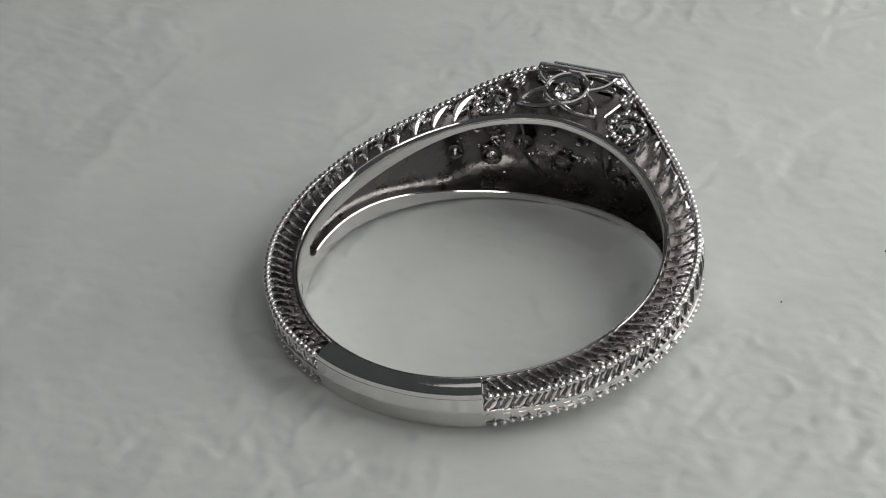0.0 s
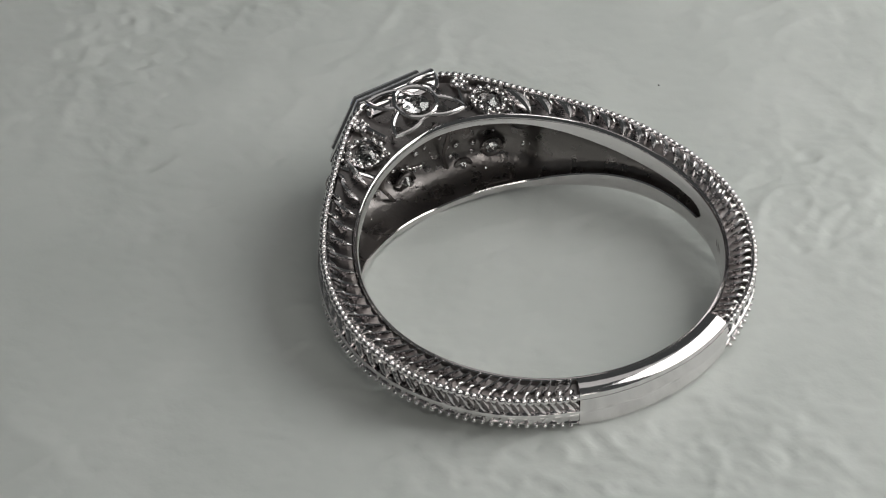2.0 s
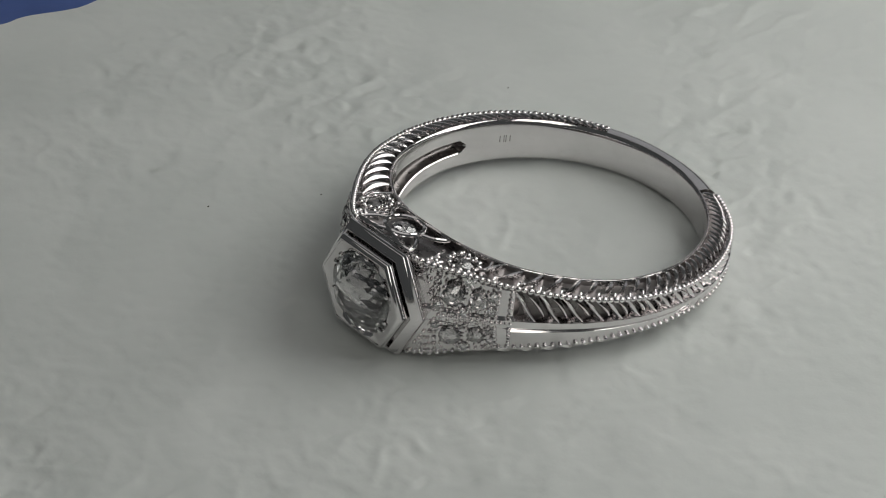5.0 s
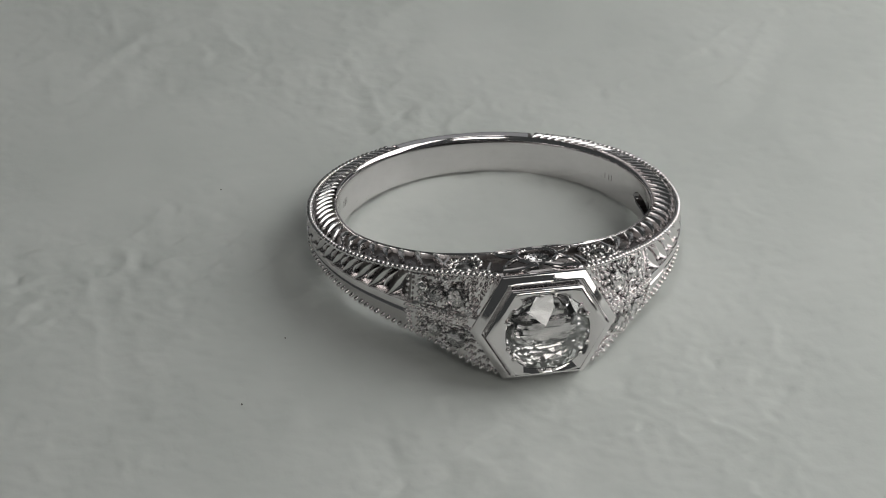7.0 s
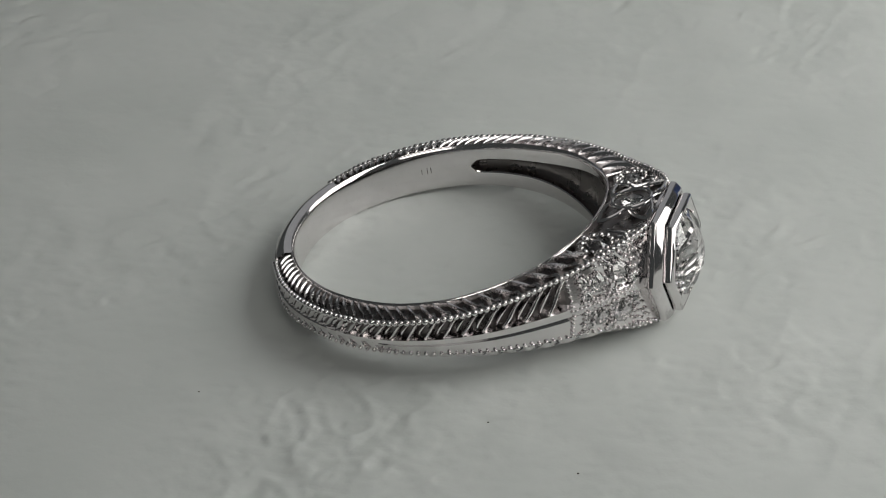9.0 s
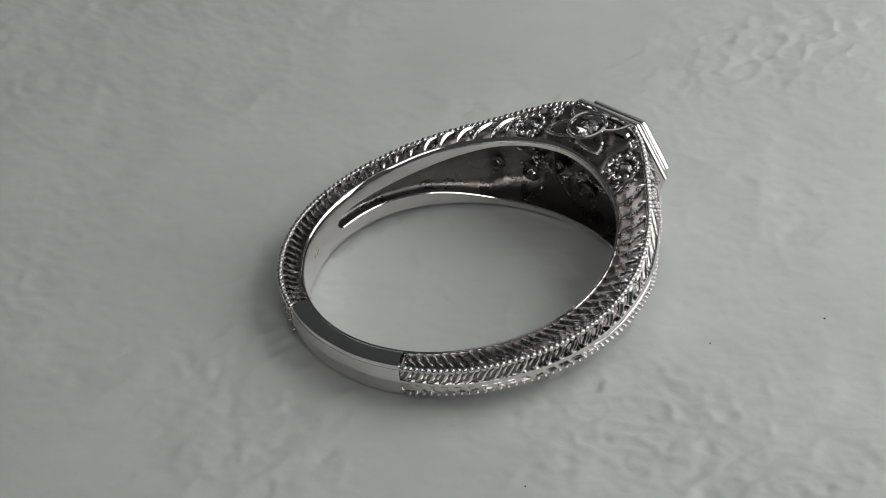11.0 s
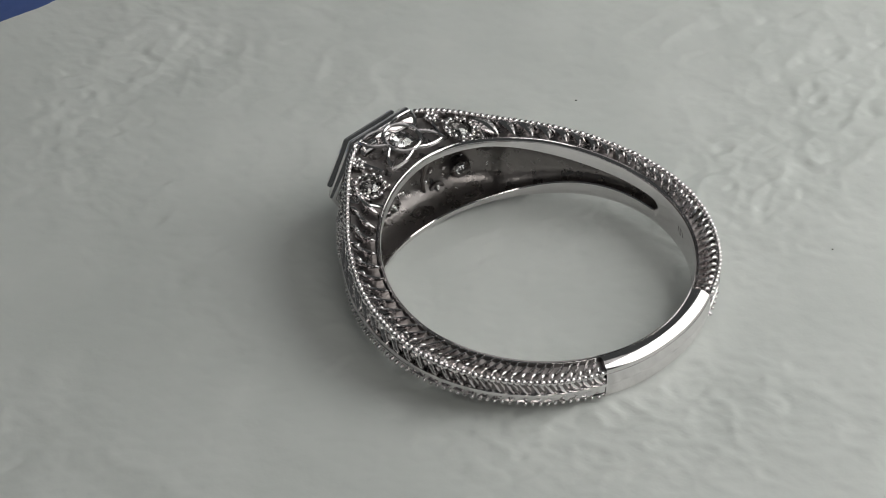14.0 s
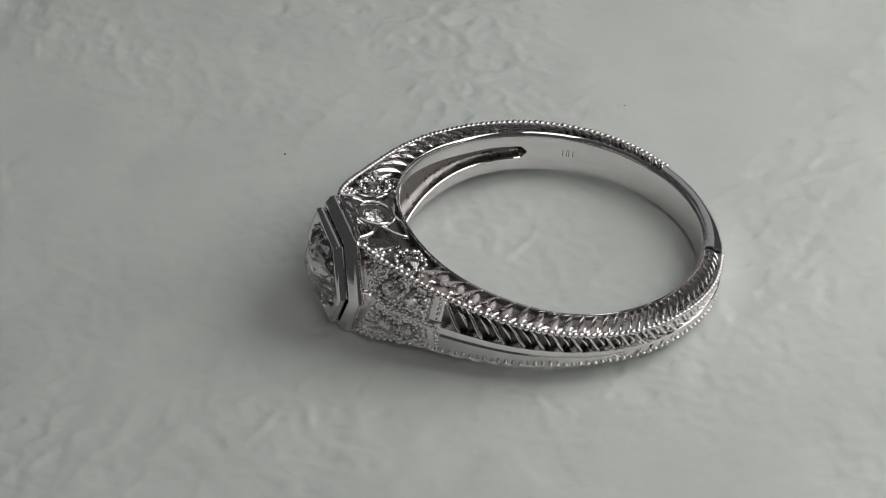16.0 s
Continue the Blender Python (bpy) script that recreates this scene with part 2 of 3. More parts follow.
def build_band():
    bm = bmesh.new()
    rows, marks = [], None
    step = [i * 1.2 - 180 for i in range(300)]
    extra = [SEAM - 0.15, SEAM + 0.15, -SEAM - 0.15, -SEAM + 0.15]
    for phi in sorted(step + extra):
        ro, ap = outer(phi), abs(phi)
        hi = half(phi, RI)
        he = half(phi, ro) - soft_table(DROP, phi)
        cr = soft_table(CROWN, phi)
        plain = ap > SEAM
        sunk = 0.0 if plain else 0.26                              # engraved fields lie below their borders
        deep = max(0.0, min(1.0, (27.6 - ap) / 1.5)) * 0.16            # pierced work beside the head
        slots = max(0.0, min(1.0, (ap - 37) / 1.0, (118 - ap) / 30)) * 0.44
        k = max(0.0, min(1.0, (98 - ap) / 2.0))
        depth = k * max(0.35, min(ro - RI - (0.98 if ap > 36 else 0.55 + 0.43 * max(0.0, (ap - 31) / 5)), 2.3))
        hl = max(0.25, hi - soft_table(HOLLOW, phi)) * (1 if ap < 94 else math.sqrt(max(0.04, 1 - ((ap - 94) / 4.2) ** 2)))
        f1, f2 = Vector((RI + 0.27, hi - 0.08)), Vector((ro - 0.16, he + 0.05))
        cut = Vector((-0.12, -1.0)).normalized() * (sunk + deep)
        g1, g2 = f1 + cut * 0.9 + Vector((0.08, 0)), f2 + cut * 0.9 - Vector((0.04, 0))
        if plain:
            span = ro - RI - 0.26                                  # a smooth domed top
            f1, g1, g2, f2 = (Vector((RI + 0.26 + span * u, hi + h)) for u, h in ((0.0, -0.02), (0.36, 0.03), (0.70, -0.06), (0.95, -0.24)))
        e1 = Vector((ro + 0.02, he - (0.16 if plain else 0.10)))
        low = max(0.0, min(1.0, (ap - 88) / 14)) if ap > 37 else 1.0
        inn = sunk * 0.6 + slots
        prof = [(RI, hi - 0.42), (RI + 0.03, hi - 0.22), (RI + 0.08, hi - 0.08), (RI + 0.15, hi), (RI + 0.19, hi - 0.09), (RI + 0.23, hi - 0.02),
                f1, g1, g2, f2, (ro - 0.02, he - 0.01), e1,
                (ro + cr * 0.2 - inn, he * 0.86), (ro + cr * 0.8 - inn, he * 0.17), (ro + cr * 0.93, he * 0.10), (ro + cr, 0.0)]
        tk = tuck(phi)
        sg = sag(phi)
        under = [(q[0], q[1] + sg) for q in prof[:6]] + [f1 + Vector((0, sg)), g1 - Vector((0, tk * 0.3 - sg * 0.7)), g2 - Vector((0, tk * 0.9)), f2 - Vector((0, tk)), (ro - 0.02, he - 0.01 - tk), (e1.x, e1.y - tk)] + [(ro + cr * 0.2 - inn * low * 0.45, (he - tk) * 0.86), (ro + cr * 0.7 - inn * low * 0.45, he * 0.26), (ro + cr * 0.75 - 0.13 * (not plain), he * 0.19), (ro + cr * 0.95, he * 0.11)]
        hol = [(RI, hl + 0.06), (RI + 0.05 * k, hl), (RI + depth * 0.30, hl * 0.98), (RI + depth * 0.58, hl * 0.90), (RI + depth * 0.80, hl * 0.74), (RI + depth * 0.93, hl * 0.50), (RI + depth * 0.985, hl * 0.25), (RI + depth, 0)]
        loop = [tuple(q) for q in prof] + [(q[0], -q[1]) for q in reversed(under)]
        loop += [(q[0], -q[1] - sg * (q[1] > 0)) for q in hol] + [tuple(q) for q in reversed(hol[:-1])]
        marks = (len(prof) + len(under), len(loop), len(prof))
        rows.append([bm.verts.new(point(phi, r, w)) for r, w in loop])
    for ang, a, b in zip(sorted(step + extra), rows, rows[1:] + rows[:1]):
        m = len(a)
        for i in range(m):
            j = (i + 1) % m
            f = bm.faces.new((a[i], b[i], b[j], a[j]))
            # hollow and engraved floors get the golds with shade in their colour
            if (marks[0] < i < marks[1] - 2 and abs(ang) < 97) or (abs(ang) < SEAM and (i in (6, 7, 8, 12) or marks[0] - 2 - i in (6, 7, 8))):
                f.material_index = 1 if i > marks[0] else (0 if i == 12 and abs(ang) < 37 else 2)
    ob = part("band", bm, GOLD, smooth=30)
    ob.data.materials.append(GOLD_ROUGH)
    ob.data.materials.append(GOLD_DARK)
    return ob


band = build_band()

# ---------------------------------------------------------------- ring: head
HEX = [(2.20, 3.00), (3.90, 0.0), (2.20, -3.00), (-2.20, -3.00), (-3.90, 0.0), (-2.20, 3.00)]
FORE = 0.50                           # how far the head stands out beyond the shoulders
LOW = 0.03                           # the head sits a little high on the band


def hex_shell(levels):
    bm = bmesh.new()
    prev = None
    for x, s in levels:
        row = [bm.verts.new((x + FORE, y * s, w * s + LOW)) for y, w in HEX]
        if prev:
            for i in range(6):
                j = (i + 1) % 6
                bm.faces.new((prev[i], prev[j], row[j], row[i]))
        prev = row
    return bm, prev


def build_bezel():
    bm, prev = hex_shell([(10.9, 0.88), (11.41, 0.925), (11.49, 0.962), (11.59, 0.986), (11.71, 0.999), (11.83, 1.001), (11.93, 0.994), (12.01, 0.98), (12.25, 0.917), (12.3, 0.9), (12.32, 0.886), (12.3, 0.872), (12.21, 0.862), (12.03, 0.858), (11.89, 0.855), (11.87, 0.78)])
    bezel = part("bezel", bm, GOLD, smooth=52, label="polished two-step hexagonal white gold bezel")
    bm, prev = hex_shell([(11.8, 0.815), (12.25, 0.826), (12.46, 0.840), (12.58, 0.845), (12.68, 0.842), (12.77, 0.831), (12.83, 0.815), (12.86, 0.798), (12.87, 0.786), (12.86, 0.778)])
    n = 48
    ray = []
    for i in range(n):
        a = 2 * math.pi * i / n
        d = Vector((math.sin(a), math.cos(a)))
        best = 1e9
        for k in range(6):
            p0, p1 = Vector(HEX[k]) * 0.778, Vector(HEX[(k + 1) % 6]) * 0.778
            e = p1 - p0
            den = d.x * e.y - d.y * e.x
            if abs(den) > 1e-9:
                s = (p0.x * e.y - p0.y * e.x) / den
                u = (p0.x * d.y - p0.y * d.x) / den
                if s > 0 and -1e-6 <= u <= 1 + 1e-6:
                    best = min(best, s)
        ray.append(bm.verts.new((12.85 + FORE, d.x * best, d.y * best + LOW)))
    last = ray
    for x, rad in ((12.80, 2.26), (12.70, 2.20), (12.50, 2.16), (11.3, 2.1), (10.7, 1.5)):
        row = [bm.verts.new((x + FORE, rad * math.sin(2 * math.pi * i / n), rad * math.cos(2 * math.pi * i / n) + LOW)) for i in range(n)]
        for i in range(n):
            j = (i + 1) % n
            bm.faces.new((last[i], last[j], row[j], row[i]))
        last = row
    part("inner_frame", bm, GOLD, bezel, smooth=52)
    return bezel


bezel = build_bezel()


def brilliant(bm, m, rad, n=8, table_w=0.46, crown=0.20, pav=0.45, old_cut=False):
    """A round brilliant of the given radius, its girdle in the local xy plane and its table up."""
    cut = random.Random(7)

    def v(r, a, z):
        k = 1.9 if old_cut and z < 0 else 1.0
        r, a, z = r * (1 + k * cut.uniform(-0.06, 0.06) * (r < 0.95)), a + k * cut.uniform(-0.07, 0.07) * (r < 0.95), z * (1 + k * cut.uniform(-0.035, 0.035) * (abs(z) > 0.05))
        return bm.verts.new(m @ Vector((r * rad * math.cos(a), r * rad * math.sin(a), z * 2 * rad)))
    st = 2 * math.pi / n
    tab = [v(table_w, st * i, crown) for i in range(n)]
    mid = [v(0.80, st * (i + 0.5), crown * 0.52) for i in range(n)]
    gir = [v(1.0, st * i * 0.5, 0.012) for i in range(2 * n)]
    low = [v(1.0, st * i * 0.5, -0.012) for i in range(2 * n)]
    pv = [v(0.24, st * (i + 0.5), -pav * 0.78) for i in range(n)]
    belt = [v(0.60, st * i * 0.5 + 0.1, -pav * 0.41) for i in range(2 * n)] if old_cut else []
    keel = [v(0.40, st * i * 0.5 + 0.05, -pav * 0.62) for i in range(2 * n)] if old_cut else []
    tip = v(0, 0, -pav)
    top = bm.verts.new(m @ Vector((0.05 * rad, 0.03 * rad, crown * 2.12 * rad)))
    for i in range(n):
        bm.faces.new((tab[i], tab[(i + 1) % n], top))
    for i in range(n):
        j = (i + 1) % n
        bm.faces.new((tab[i], mid[i], tab[j]))
        bm.faces.new((tab[j], mid[i], gir[(2 * i + 2) % (2 * n)], mid[j]))
        bm.faces.new((mid[i], gir[2 * i], gir[2 * i + 1]))
        bm.faces.new((mid[i], gir[2 * i + 1], gir[(2 * i + 2) % (2 * n)]))
        if old_cut:                        # one more uneven row of facets below the girdle
            a, b, c = 2 * i, 2 * i + 1, (2 * i + 2) % (2 * n)
            for u, w in ((a, b), (b, c)):
                bm.faces.new((low[u], low[w], belt[u]))
                bm.faces.new((low[w], belt[w], belt[u]))
                bm.faces.new((belt[u], belt[w], keel[u]))
                bm.faces.new((belt[w], keel[w], keel[u]))
            bm.faces.new((keel[a], keel[b], pv[i]))
            bm.faces.new((keel[b], keel[c], pv[i]))
            bm.faces.new((keel[a], pv[i], pv[i - 1]))
            bm.faces.new((pv[i - 1], pv[i], tip))
            continue
        bm.faces.new((low[2 * i], low[2 * i + 1], pv[i]))
        bm.faces.new((low[2 * i + 1], low[(2 * i + 2) % (2 * n)], pv[i]))
        bm.faces.new((low[2 * i], pv[i], tip, pv[i - 1]))
    for i in range(2 * n):
        j = (i + 1) % (2 * n)
        bm.faces.new((gir[i], gir[j], low[j], low[i]))


bm = bmesh.new()
brilliant(bm, Matrix.Translation((12.74 + FORE, 0, LOW)) @ Matrix.Rotation(radians(90), 4, "Y") @ Matrix.Rotation(0.3, 4, "Z"), 2.24, n=8, table_w=0.40, crown=0.19, pav=0.43, old_cut=True)
part("diamond", bm, GEM, label="large round brilliant-cut clear diamond", smooth=None)

# beads, leaves and small stones share their meshes
bm = bmesh.new()
bmesh.ops.create_icosphere(bm, subdivisions=2, radius=1.0)
BEAD = shared("bead", bm, GOLD)
bm = bmesh.new()
brilliant(bm, Matrix(), 1.0, n=6)
STONE = shared("small_diamond", bm, GEM, smooth=False)


def slash_mesh():
    """A slender curved leaf one unit long, steep on one side and rounded on the other."""
    bm = bmesh.new()
    rows = []
    for k in range(9):
        u = k / 8
        wd = 0.5 * math.sin(math.pi * (0.04 + u * 0.93)) ** 0.8 * (0.50 + 0.95 * u) + 0.02
        bend = 1.5 * (u - 0.5) ** 2 - 0.2
        h = 0.9 * math.sin(math.pi * (0.06 + 0.86 * u)) ** 0.6 + 0.1
        x = u - 0.5
        rows.append([bm.verts.new(c) for c in ((x, bend - wd, -0.5), (x, bend - wd * 0.97, h * 0.55), (x, bend - wd * 0.70, h), (x, bend + wd * 0.10, h * 0.92), (x, bend + wd * 0.70, h * 0.62), (x, bend + wd, -0.5))])
    for a, b in zip(rows, rows[1:]):
        for i in range(5):
            bm.faces.new((a[i], b[i], b[i + 1], a[i + 1]))
    bm.faces.new(rows[0])
    bm.faces.new(rows[-1])
    return shared("curved_leaf", bm, GOLD, smooth=False)


SLASH = slash_mesh()


def blade_mesh():
    """A curved slat one unit long with a sharp crest near one side."""
    bm = bmesh.new()
    rows = []
    for k in range(9):
        u = k / 8
        wd = 0.5 * math.sin(math.pi * (0.10 + u * 0.80)) ** 0.45
        bend = 0.12 * math.sin(math.pi * 2 * (u - 0.5))
        h = 0.35 + 0.65 * math.sin(math.pi * (0.12 + 0.76 * u)) ** 0.5
        x = u - 0.5
        rows.append([bm.verts.new(c) for c in ((x, bend - wd, -1.0), (x, bend - wd, 0.0), (x, bend - wd * 0.75, h), (x, bend - wd * 0.5, h), (x, bend + wd * 0.4, h * 0.25), (x, bend + wd, -0.5), (x, bend + wd, -1.0))])
    for a, b in zip(rows, rows[1:]):
        for i in range(6):
            bm.faces.new((a[i], b[i], b[i + 1], a[i + 1]))
    bm.faces.new(rows[0])
    bm.faces.new(rows[-1])
    return shared("blade", bm, GOLD, smooth=True)


BLADE = blade_mesh()


def slant(f, phi, s, side, lift, ang):
    """A pose on f: x runs away from the head, turned by ang towards growing s; z out of the surface."""
    m = frame_at(f, phi, s, side)
    n = m.to_3x3() @ Vector((0, 0, 1))
    way = 1 if phi > 0 else -1
    t = (f(phi + 0.5 * way, s, side) - f(phi - 0.5 * way, s, side)).normalized()
    c = (f(phi, s + 0.05, side) - f(phi, s - 0.05, side)).normalized()
    x = (t * math.cos(radians(ang)) + c * math.sin(radians(ang))).normalized()
    return Matrix.Translation(m.translation + n * lift) @ Matrix((x, n.cross(x), n)).transposed().to_4x4()


# corners of the inner frame hold the stone with cut grains
for i in range(6):
    for k in (-0.16, 0.16):
        a = math.pi / 2 + i * math.pi / 3 + k
        y, w = 2.22 * math.sin(a + math.pi / 6), 2.22 * math.cos(a + math.pi / 6)
        place("prong", BEAD, Matrix.Translation((12.86 + FORE, y, w + LOW)), (0.09, 0.13, 0.13), bezel)


def along(f, s, side, a, b, pitch):
    """Angles from a to b at an even pitch in millimetres along the surface f at s."""
    phi, got = a, []
    sign = 1 if b > a else -1
    while (b - phi) * sign > 0:
        got.append(phi)
        d = (f(phi + 0.5, s, side) - f(phi - 0.5, s, side)).length
        phi += sign * pitch / d
    return got


def wire(path, r, closed=False, seg=6):
    """A round wire along a list of points."""
    bm = bmesh.new()
    rows, n = [], len(path)
    for i, q in enumerate(path):
        t = (path[(i + 1) % n] - path[i - 1]) if closed or 0 < i < n - 1 else (path[1] - path[0] if i == 0 else path[-1] - path[-2])
        t.normalize()
        u = t.orthogonal() if abs(t.z) > 0.95 else t.cross(Vector((0, 0, 1))).normalized()
        v = t.cross(u).normalized()
        rows.append([bm.verts.new(q + (u * math.cos(2 * math.pi * k / seg) + v * math.sin(2 * math.pi * k / seg)) * r) for k in range(seg)])
    for a, b in zip(rows, rows[1:] + (rows[:1] if closed else [])):
        for k in range(seg):
            j = (k + 1) % seg
            bm.faces.new((a[k], b[k], b[j], a[j]))
    if not closed:
        bm.faces.new(rows[0])
        bm.faces.new(rows[-1])
    return bm


rnd = random.Random(5)
stuff = bmesh.new()
stuff_beads = []


def grain(m, r, joined=False):
    """A raised bead of metal."""
    r *= rnd.uniform(0.88, 1.1)
    if joined:
        stuff_beads.append((m, r))
    else:
        place("bead", BEAD, m, (r, r, r * 0.95))


# bead rows along both edges of the outer face
for way in (1, -1):
    for phi in along(flank, 1.0, 1, 11.5, SEAM - 0.6, 0.325):
        grain(frame_at(flank, way * phi, 1.0, 1, 0.02), 0.178)
    for phi in along(flank, 1.0, 1, 11.5, SEAM - 0.6, 0.40):
        grain(frame_at(face, way * phi, 0.02, -1, 0.05), rnd.uniform(0.11, 0.14), True)
    for phi in along(face, 1.0, 1, 19.0, 37.0, 0.25):
        grain(frame_at(face, way * phi, 0.98, 1, 0.03), 0.12, True)

# leaves on the sides: curved leaves leaning to the rim, and short ones that close the gaps along the bead row
for way in (1, -1):
    for side in (1, -1):
        phi = 28.6
        while phi < SEAM - 1.5:
            k = max(0.0, min(1.0, (phi - 34) / 64))
            span = (rim(way * phi, side) - edge(way * phi, side)).length
            flip = way * side
            m = slant(flank, way * phi, 0.46, side, -0.08, -50 + rnd.uniform(-5, 5))
            place("leaf", SLASH, m, (span * (1.00 - 0.02 * k), flip * (0.40 - 0.19 * k), 0.48 - 0.20 * k))
            m = slant(flank, way * (phi + 2.7 - 1.2 * k), 0.80 - 0.06 * k, side, -0.14, -62 + rnd.uniform(-8, 8))
            place("leaf", SLASH, m, (span * (0.36 + 0.12 * k), flip * -(0.20 - 0.04 * k), 0.28))
            phi += (1.12 - 0.60 * k) / 0.168

# slanting blades on the outer face, smaller towards the back
for way in (1, -1):
    for side in (1, -1):
        phi = 39.8 if side > 0 else 96.0
        while phi < SEAM - 2:
            k = min(1.0, (phi - 39.5) / 70)
            hgt = (edge(way * phi, side) - ridge(way * phi)).length
            deep = (1.0 if phi < 98 else max(0.45, 1 - (phi - 98) / 30)) * (1.0 if side > 0 else 0.3)
            step = (1.22 - 0.52 * k) / 0.175
            m = slant(face, way * phi, 0.47, side, -0.26 * deep, 47 + rnd.uniform(-4, 4))
            place("blade", BLADE, m, (hgt * (1.10 - 0.12 * k), -way * side * (0.40 - 0.12 * k), 0.36 * deep))
            if side > 0:
                m = slant(face, way * (phi + step * 0.5), 0.40, side, -0.30 * deep, 50 + rnd.uniform(-4, 4))
                place("leaf", SLASH, m, (hgt * (0.80 - 0.15 * k), -way * (0.22 - 0.06 * k), 0.34 * deep))
            phi += step

# stone panels on the shoulders
for way in (1, -1):
    for side in (1, -1):
        for phi, s, r in ((21.8, 0.50, 0.60), (28.2, 0.52, 0.48), (32.0, 0.36, 0.26), (31.8, 0.72, 0.24), (18.4, 0.78, 0.24), (25.2, 0.14, 0.22), (24.8, 0.84, 0.20)):
            m = frame_at(face, way * phi, s, side, 0.10)
            place("small_diamond", STONE, m, (r, r, r))
            for i in range(5):
                a = 2 * math.pi * (i + 0.5 * (r < 0.4)) / 5
                grain(m @ Matrix.Translation(((r + 0.05) * math.cos(a), (r + 0.05) * math.sin(a), 0.02)), 0.105, side < 0)
        for phi in (18.0, 33.0, 36.6):
            for i in range(6):
                grain(frame_at(face, way * phi, 0.10 + 0.15 * i, side, 0.06), 0.115, side < 0)
        for phi in (19.5, 21.3, 23.1, 24.9, 26.7, 28.5, 30.3):
            grain(frame_at(face, way * phi, 0.93, side, 0.04), 0.105, True)
        for phi in (19.4, 20.8, 22.2, 23.6, 25.0, 26.4, 27.8, 29.2, 30.6, 31.8):
            for k in range(5):
                if rnd.random() < 0.55:
                    grain(frame_at(face, way * (phi + rnd.uniform(-0.4, 0.4)), 0.12 + 0.17 * k + rnd.uniform(-0.05, 0.05), side, 0.03), rnd.uniform(0.06, 0.12), True)

        for phi in (12.4, 13.5, 14.6, 15.7, 16.8, 17.9):
            for k in range(5):
                s = 0.07 + 0.16 * k
                if s < (phi - 10.8) / 8.2:
                    grain(frame_at(face, way * (phi + rnd.uniform(-0.3, 0.3)), s + rnd.uniform(-0.04, 0.04), side, 0.03), rnd.uniform(0.09, 0.13), True)

# rosettes of beads beside the flower
for way in (1, -1):
    for side in (1, -1):
        for phi, s, r, n in ((20.6, 0.48, 0.82, 12), (14.6, 0.86, 0.26, 6)):
            m = frame_at(flank, way * phi, s, side, -0.10)
            loop = [m @ Vector((r * math.cos(a), r * math.sin(a), -0.10)) for a in (2 * math.pi * i / 20 for i in range(20))]
            part("rosette_wire", wire(loop, 0.10, True), GOLD)
            for i in range(n):
                a = 2 * math.pi * i / n
                grain(m @ Matrix.Translation((r * math.cos(a), r * math.sin(a), 0.03)), 0.165, side < 0)
            place("small_diamond", STONE, m @ Matrix.Translation((0, 0, -0.06)), (r * 0.7,) * 3)
        for phi in (13.5, 15.2, 16.9, 18.6, 20.3, 22.0, 23.7, 25.4, 26.8):
            for k in range(6):
                s = 0.08 + 0.165 * k + rnd.uniform(-0.04, 0.04)
                if rnd.random() < 0.45 and (phi > 16 or s > 0.55):
                    grain(frame_at(flank, way * (phi + rnd.uniform(-0.5, 0.5)), s, side, -0.22 + rnd.uniform(0, 0.14)), rnd.uniform(0.09, 0.15), True)


for way in (1, -1):
    for side in (1, -1):
        for phi, s0, s1, lean in ((13.0, 0.35, 1.0, 1.5), (16.0, 0.7, 1.0, -2), (27.0, 0.0, 1.0, 1.0)):
            q = [flank(way * (phi + lean * k / 4), s0 + (s1 - s0) * k / 4, side) - Vector((0, 0, 0.12 * side)) for k in range(5)]
            part("filigree_wire", wire(q, 0.09), GOLD)

# the four-petalled flower on each side of the head
for side in (1, -1):
    base = frame_at(flank, 0, 0.52, side, 0.24)
    oval = [base @ Vector((1.05 * math.cos(a), 1.05 * math.sin(a), 0.08)) for a in (2 * math.pi * i / 28 for i in range(28))]
    flower = part("flower_setting", wire(oval, 0.125, True, 8), GOLD, label="oval wire collar with a small diamond")
    place("small_diamond", STONE, base @ Matrix.Translation((0, 0, -0.02)), (0.68, 0.64, 0.5), flower).matrix_parent_inverse = Matrix()
    for sx in (1, -1):
        for sy in (1, -1):
            tip = Vector((2.0 * sx, 1.34 * sy, -0.10))
            a0, a1 = Vector((1.03 * sx, 0.12 * sy, 0.05)), Vector((0.16 * sx, 1.04 * sy, 0.05))
            pts = []
            for k in range(9):
                u = k / 8
                q = a0.lerp(tip, u) + Vector((0.18 * sx, -0.10 * sy, 0)) * math.sin(math.pi * u)
                pts.append(base @ q)
            for k in range(1, 9):
                u = k / 8
                q = tip.lerp(a1, u) + Vector((-0.10 * sx, 0.16 * sy, 0)) * math.sin(math.pi * u)
                pts.append(base @ q)
            part("petal", wire(pts, 0.115, False, 8), GOLD, flower)

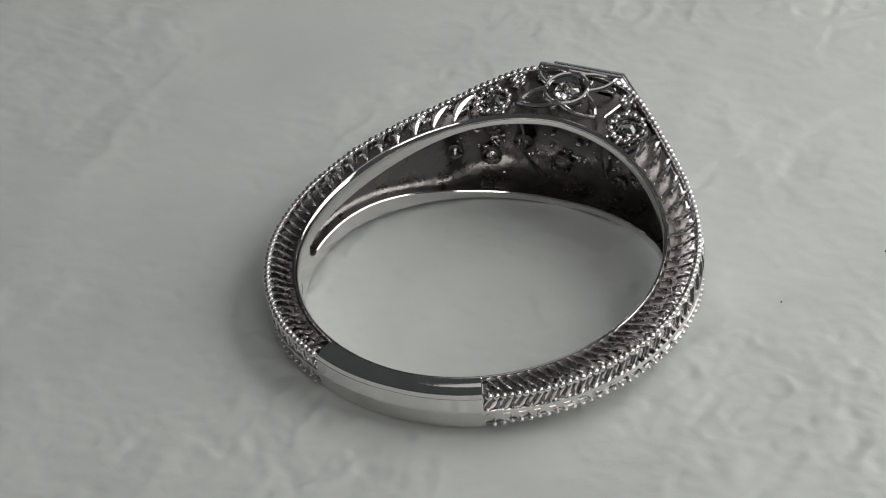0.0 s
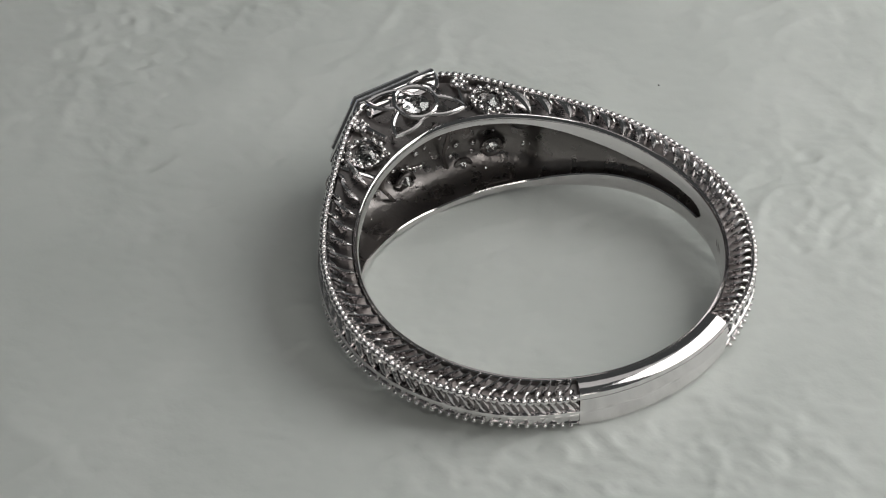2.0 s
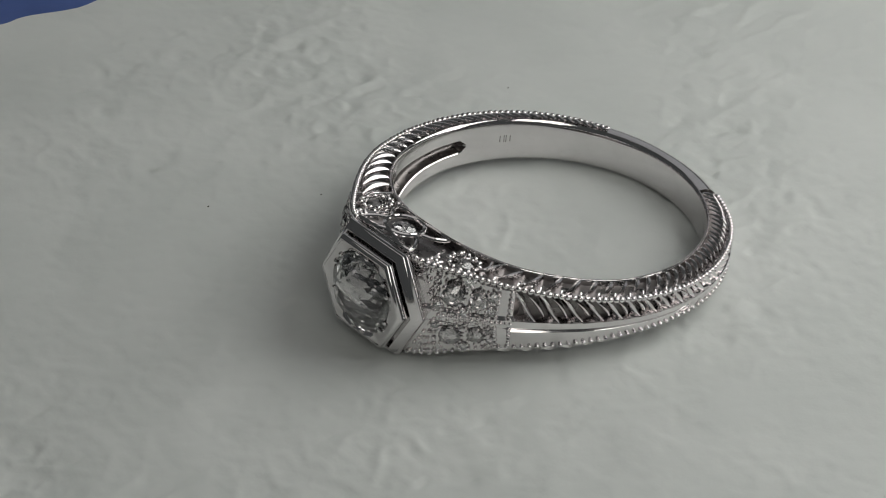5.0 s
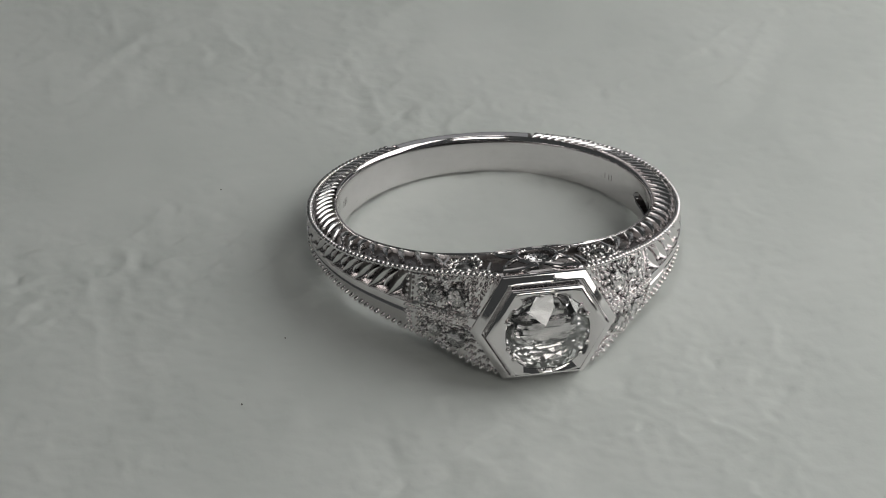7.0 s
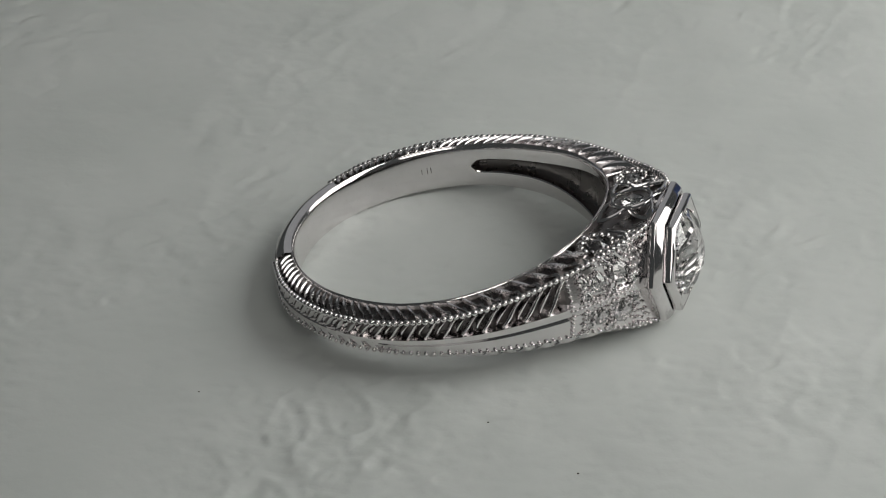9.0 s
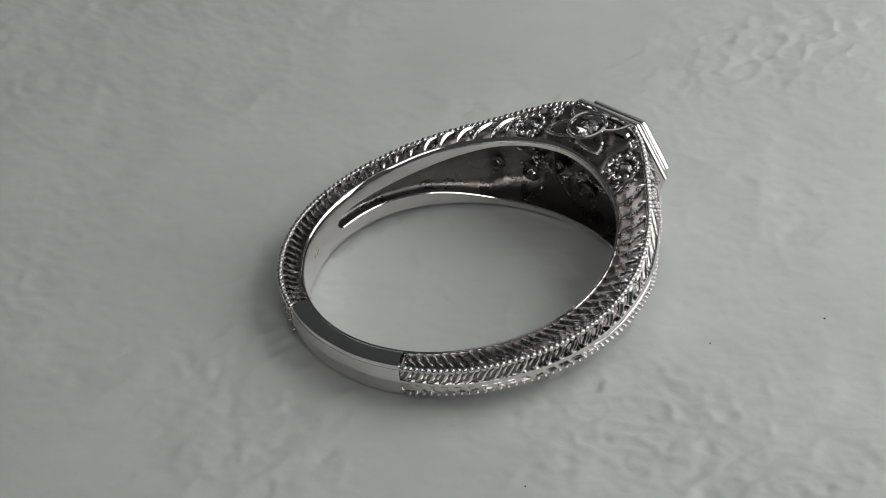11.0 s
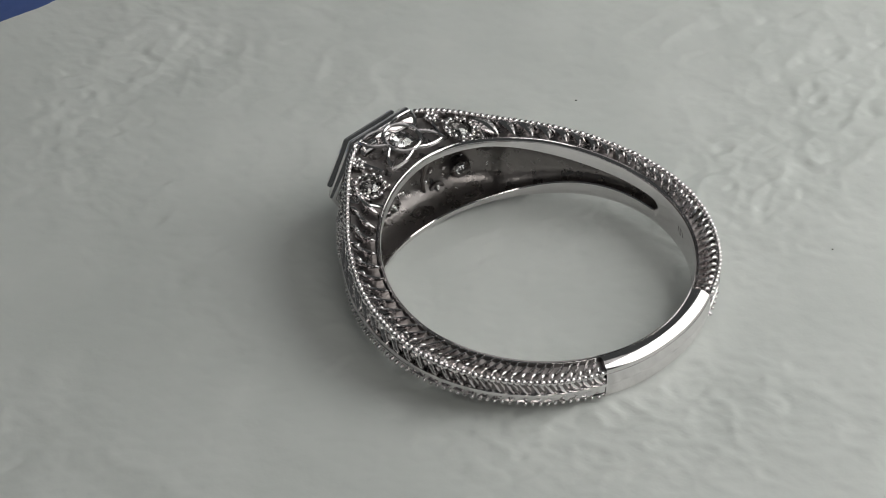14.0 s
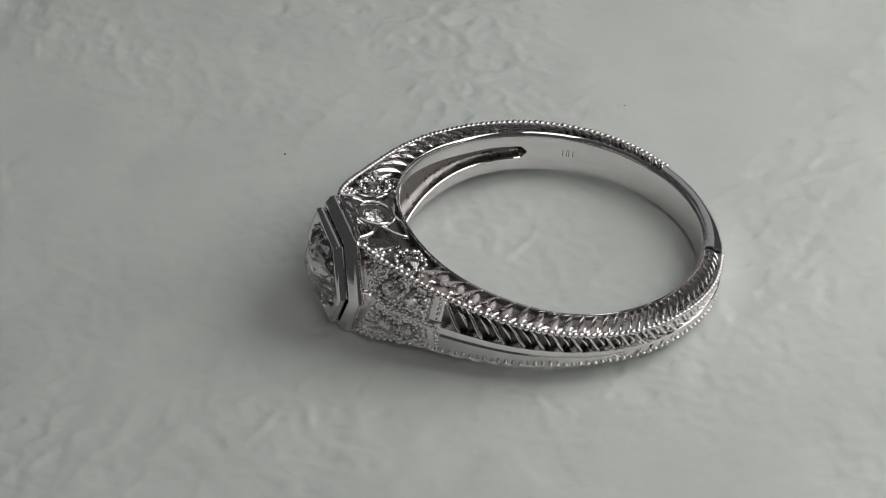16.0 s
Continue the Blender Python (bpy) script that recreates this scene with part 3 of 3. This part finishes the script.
# what shows inside the hollow head: backs of the settings and cross wires
for phi, w, r in ((-30, 0.9, 0.42), (-22, -0.9, 0.45), (-9, 1.5, 0.5), (4, -1.6, 0.48), (11, 1.3, 0.45), (22, 0.7, 0.42), (23, -1.1, 0.42), (33, -0.3, 0.36), (-14, -1.9, 0.4), (14, -0.4, 0.4)):
    d = soft_table([(0, 2.2), (20, 2.2), (36, 1.4), (60, 0.9)], phi)
    c = point(phi, RI + d * 0.80, w)
    m = Matrix.Translation(c) @ Matrix.Rotation(radians(phi), 4, "Z") @ Matrix.Rotation(radians(90), 4, "Y")
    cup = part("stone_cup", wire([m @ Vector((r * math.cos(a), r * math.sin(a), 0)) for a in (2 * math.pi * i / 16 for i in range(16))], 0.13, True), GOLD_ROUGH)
    place("small_diamond", STONE, m @ Matrix.Translation((0, 0, 0.05)), (r * 0.95,) * 3, cup)
for i in range(2):
    phi = -9 + i * 20
    d = soft_table([(0, 2.2), (20, 2.2), (36, 1.4), (60, 0.9)], phi)
    q = [point(phi + rnd.uniform(-4, 4), RI + d * rnd.uniform(0.6, 0.9), w) for w in (-2.2, -0.8, 0.6, 2.1)]
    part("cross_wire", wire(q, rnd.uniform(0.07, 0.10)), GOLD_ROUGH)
for i in range(210):
    phi, w = rnd.uniform(-46, 46), rnd.uniform(-2.1, 1.9)
    d = soft_table([(0, 2.2), (20, 2.2), (36, 1.4), (60, 0.9)], phi)
    bmesh.ops.create_icosphere(stuff, subdivisions=1, radius=rnd.uniform(0.07, 0.22), matrix=Matrix.Translation(point(phi, RI + d * 0.97, w)) @ Matrix.Rotation(rnd.uniform(0, 3), 4, "X") @ Matrix.Diagonal((0.9, rnd.uniform(0.6, 1.8), rnd.uniform(0.5, 1.2), 1)))

ball = bmesh.new()
bmesh.ops.create_icosphere(ball, subdivisions=2, radius=1.0)
ball.verts.index_update()
unit, tris = [v.co.copy() for v in ball.verts], [[v.index for v in f.verts] for f in ball.faces]
ball.free()
for m, r in stuff_beads:
    vs = [stuff.verts.new(m @ (c * r)) for c in unit]
    for t in tris:
        stuff.faces.new([vs[k] for k in t])
tagged(part("milgrain", stuff, GOLD, smooth=180), "fine rows of tiny raised metal grains", kind="stuff")

# worn hallmark strokes inside the band
for phi, w, h in ((-112.6, 0.12, 0.55), (-114.2, 0.12, 0.6), (-115.0, 0.12, 0.6), (-116.6, 0.12, 0.5), (114.0, 0.05, 0.5), (115.4, 0.05, 0.55), (117.6, 0.05, 0.4)):
    bm = bmesh.new()
    bmesh.ops.create_cube(bm, size=1.0, matrix=Matrix.Translation(point(phi, RI - 0.001, w)) @ Matrix.Rotation(radians(phi), 4, "Z") @ Matrix.Diagonal((0.010, 0.038, h * 0.75, 1)))
    part("hallmark_stroke", bm, GOLD_ROUGH, band)


# ---------------------------------------------------------------- what moves
def motions():
    times = [i * 0.25 for i in range(65)]
    turn = [(t, pose(0, 0, 0, 0, 0, START + SPIN * t)) for t in times]
    walk(pad, turn)
    walk(ring, [(t, m @ pose(-0.00450, -0.00094, 0)) for t, m in turn])


motions()
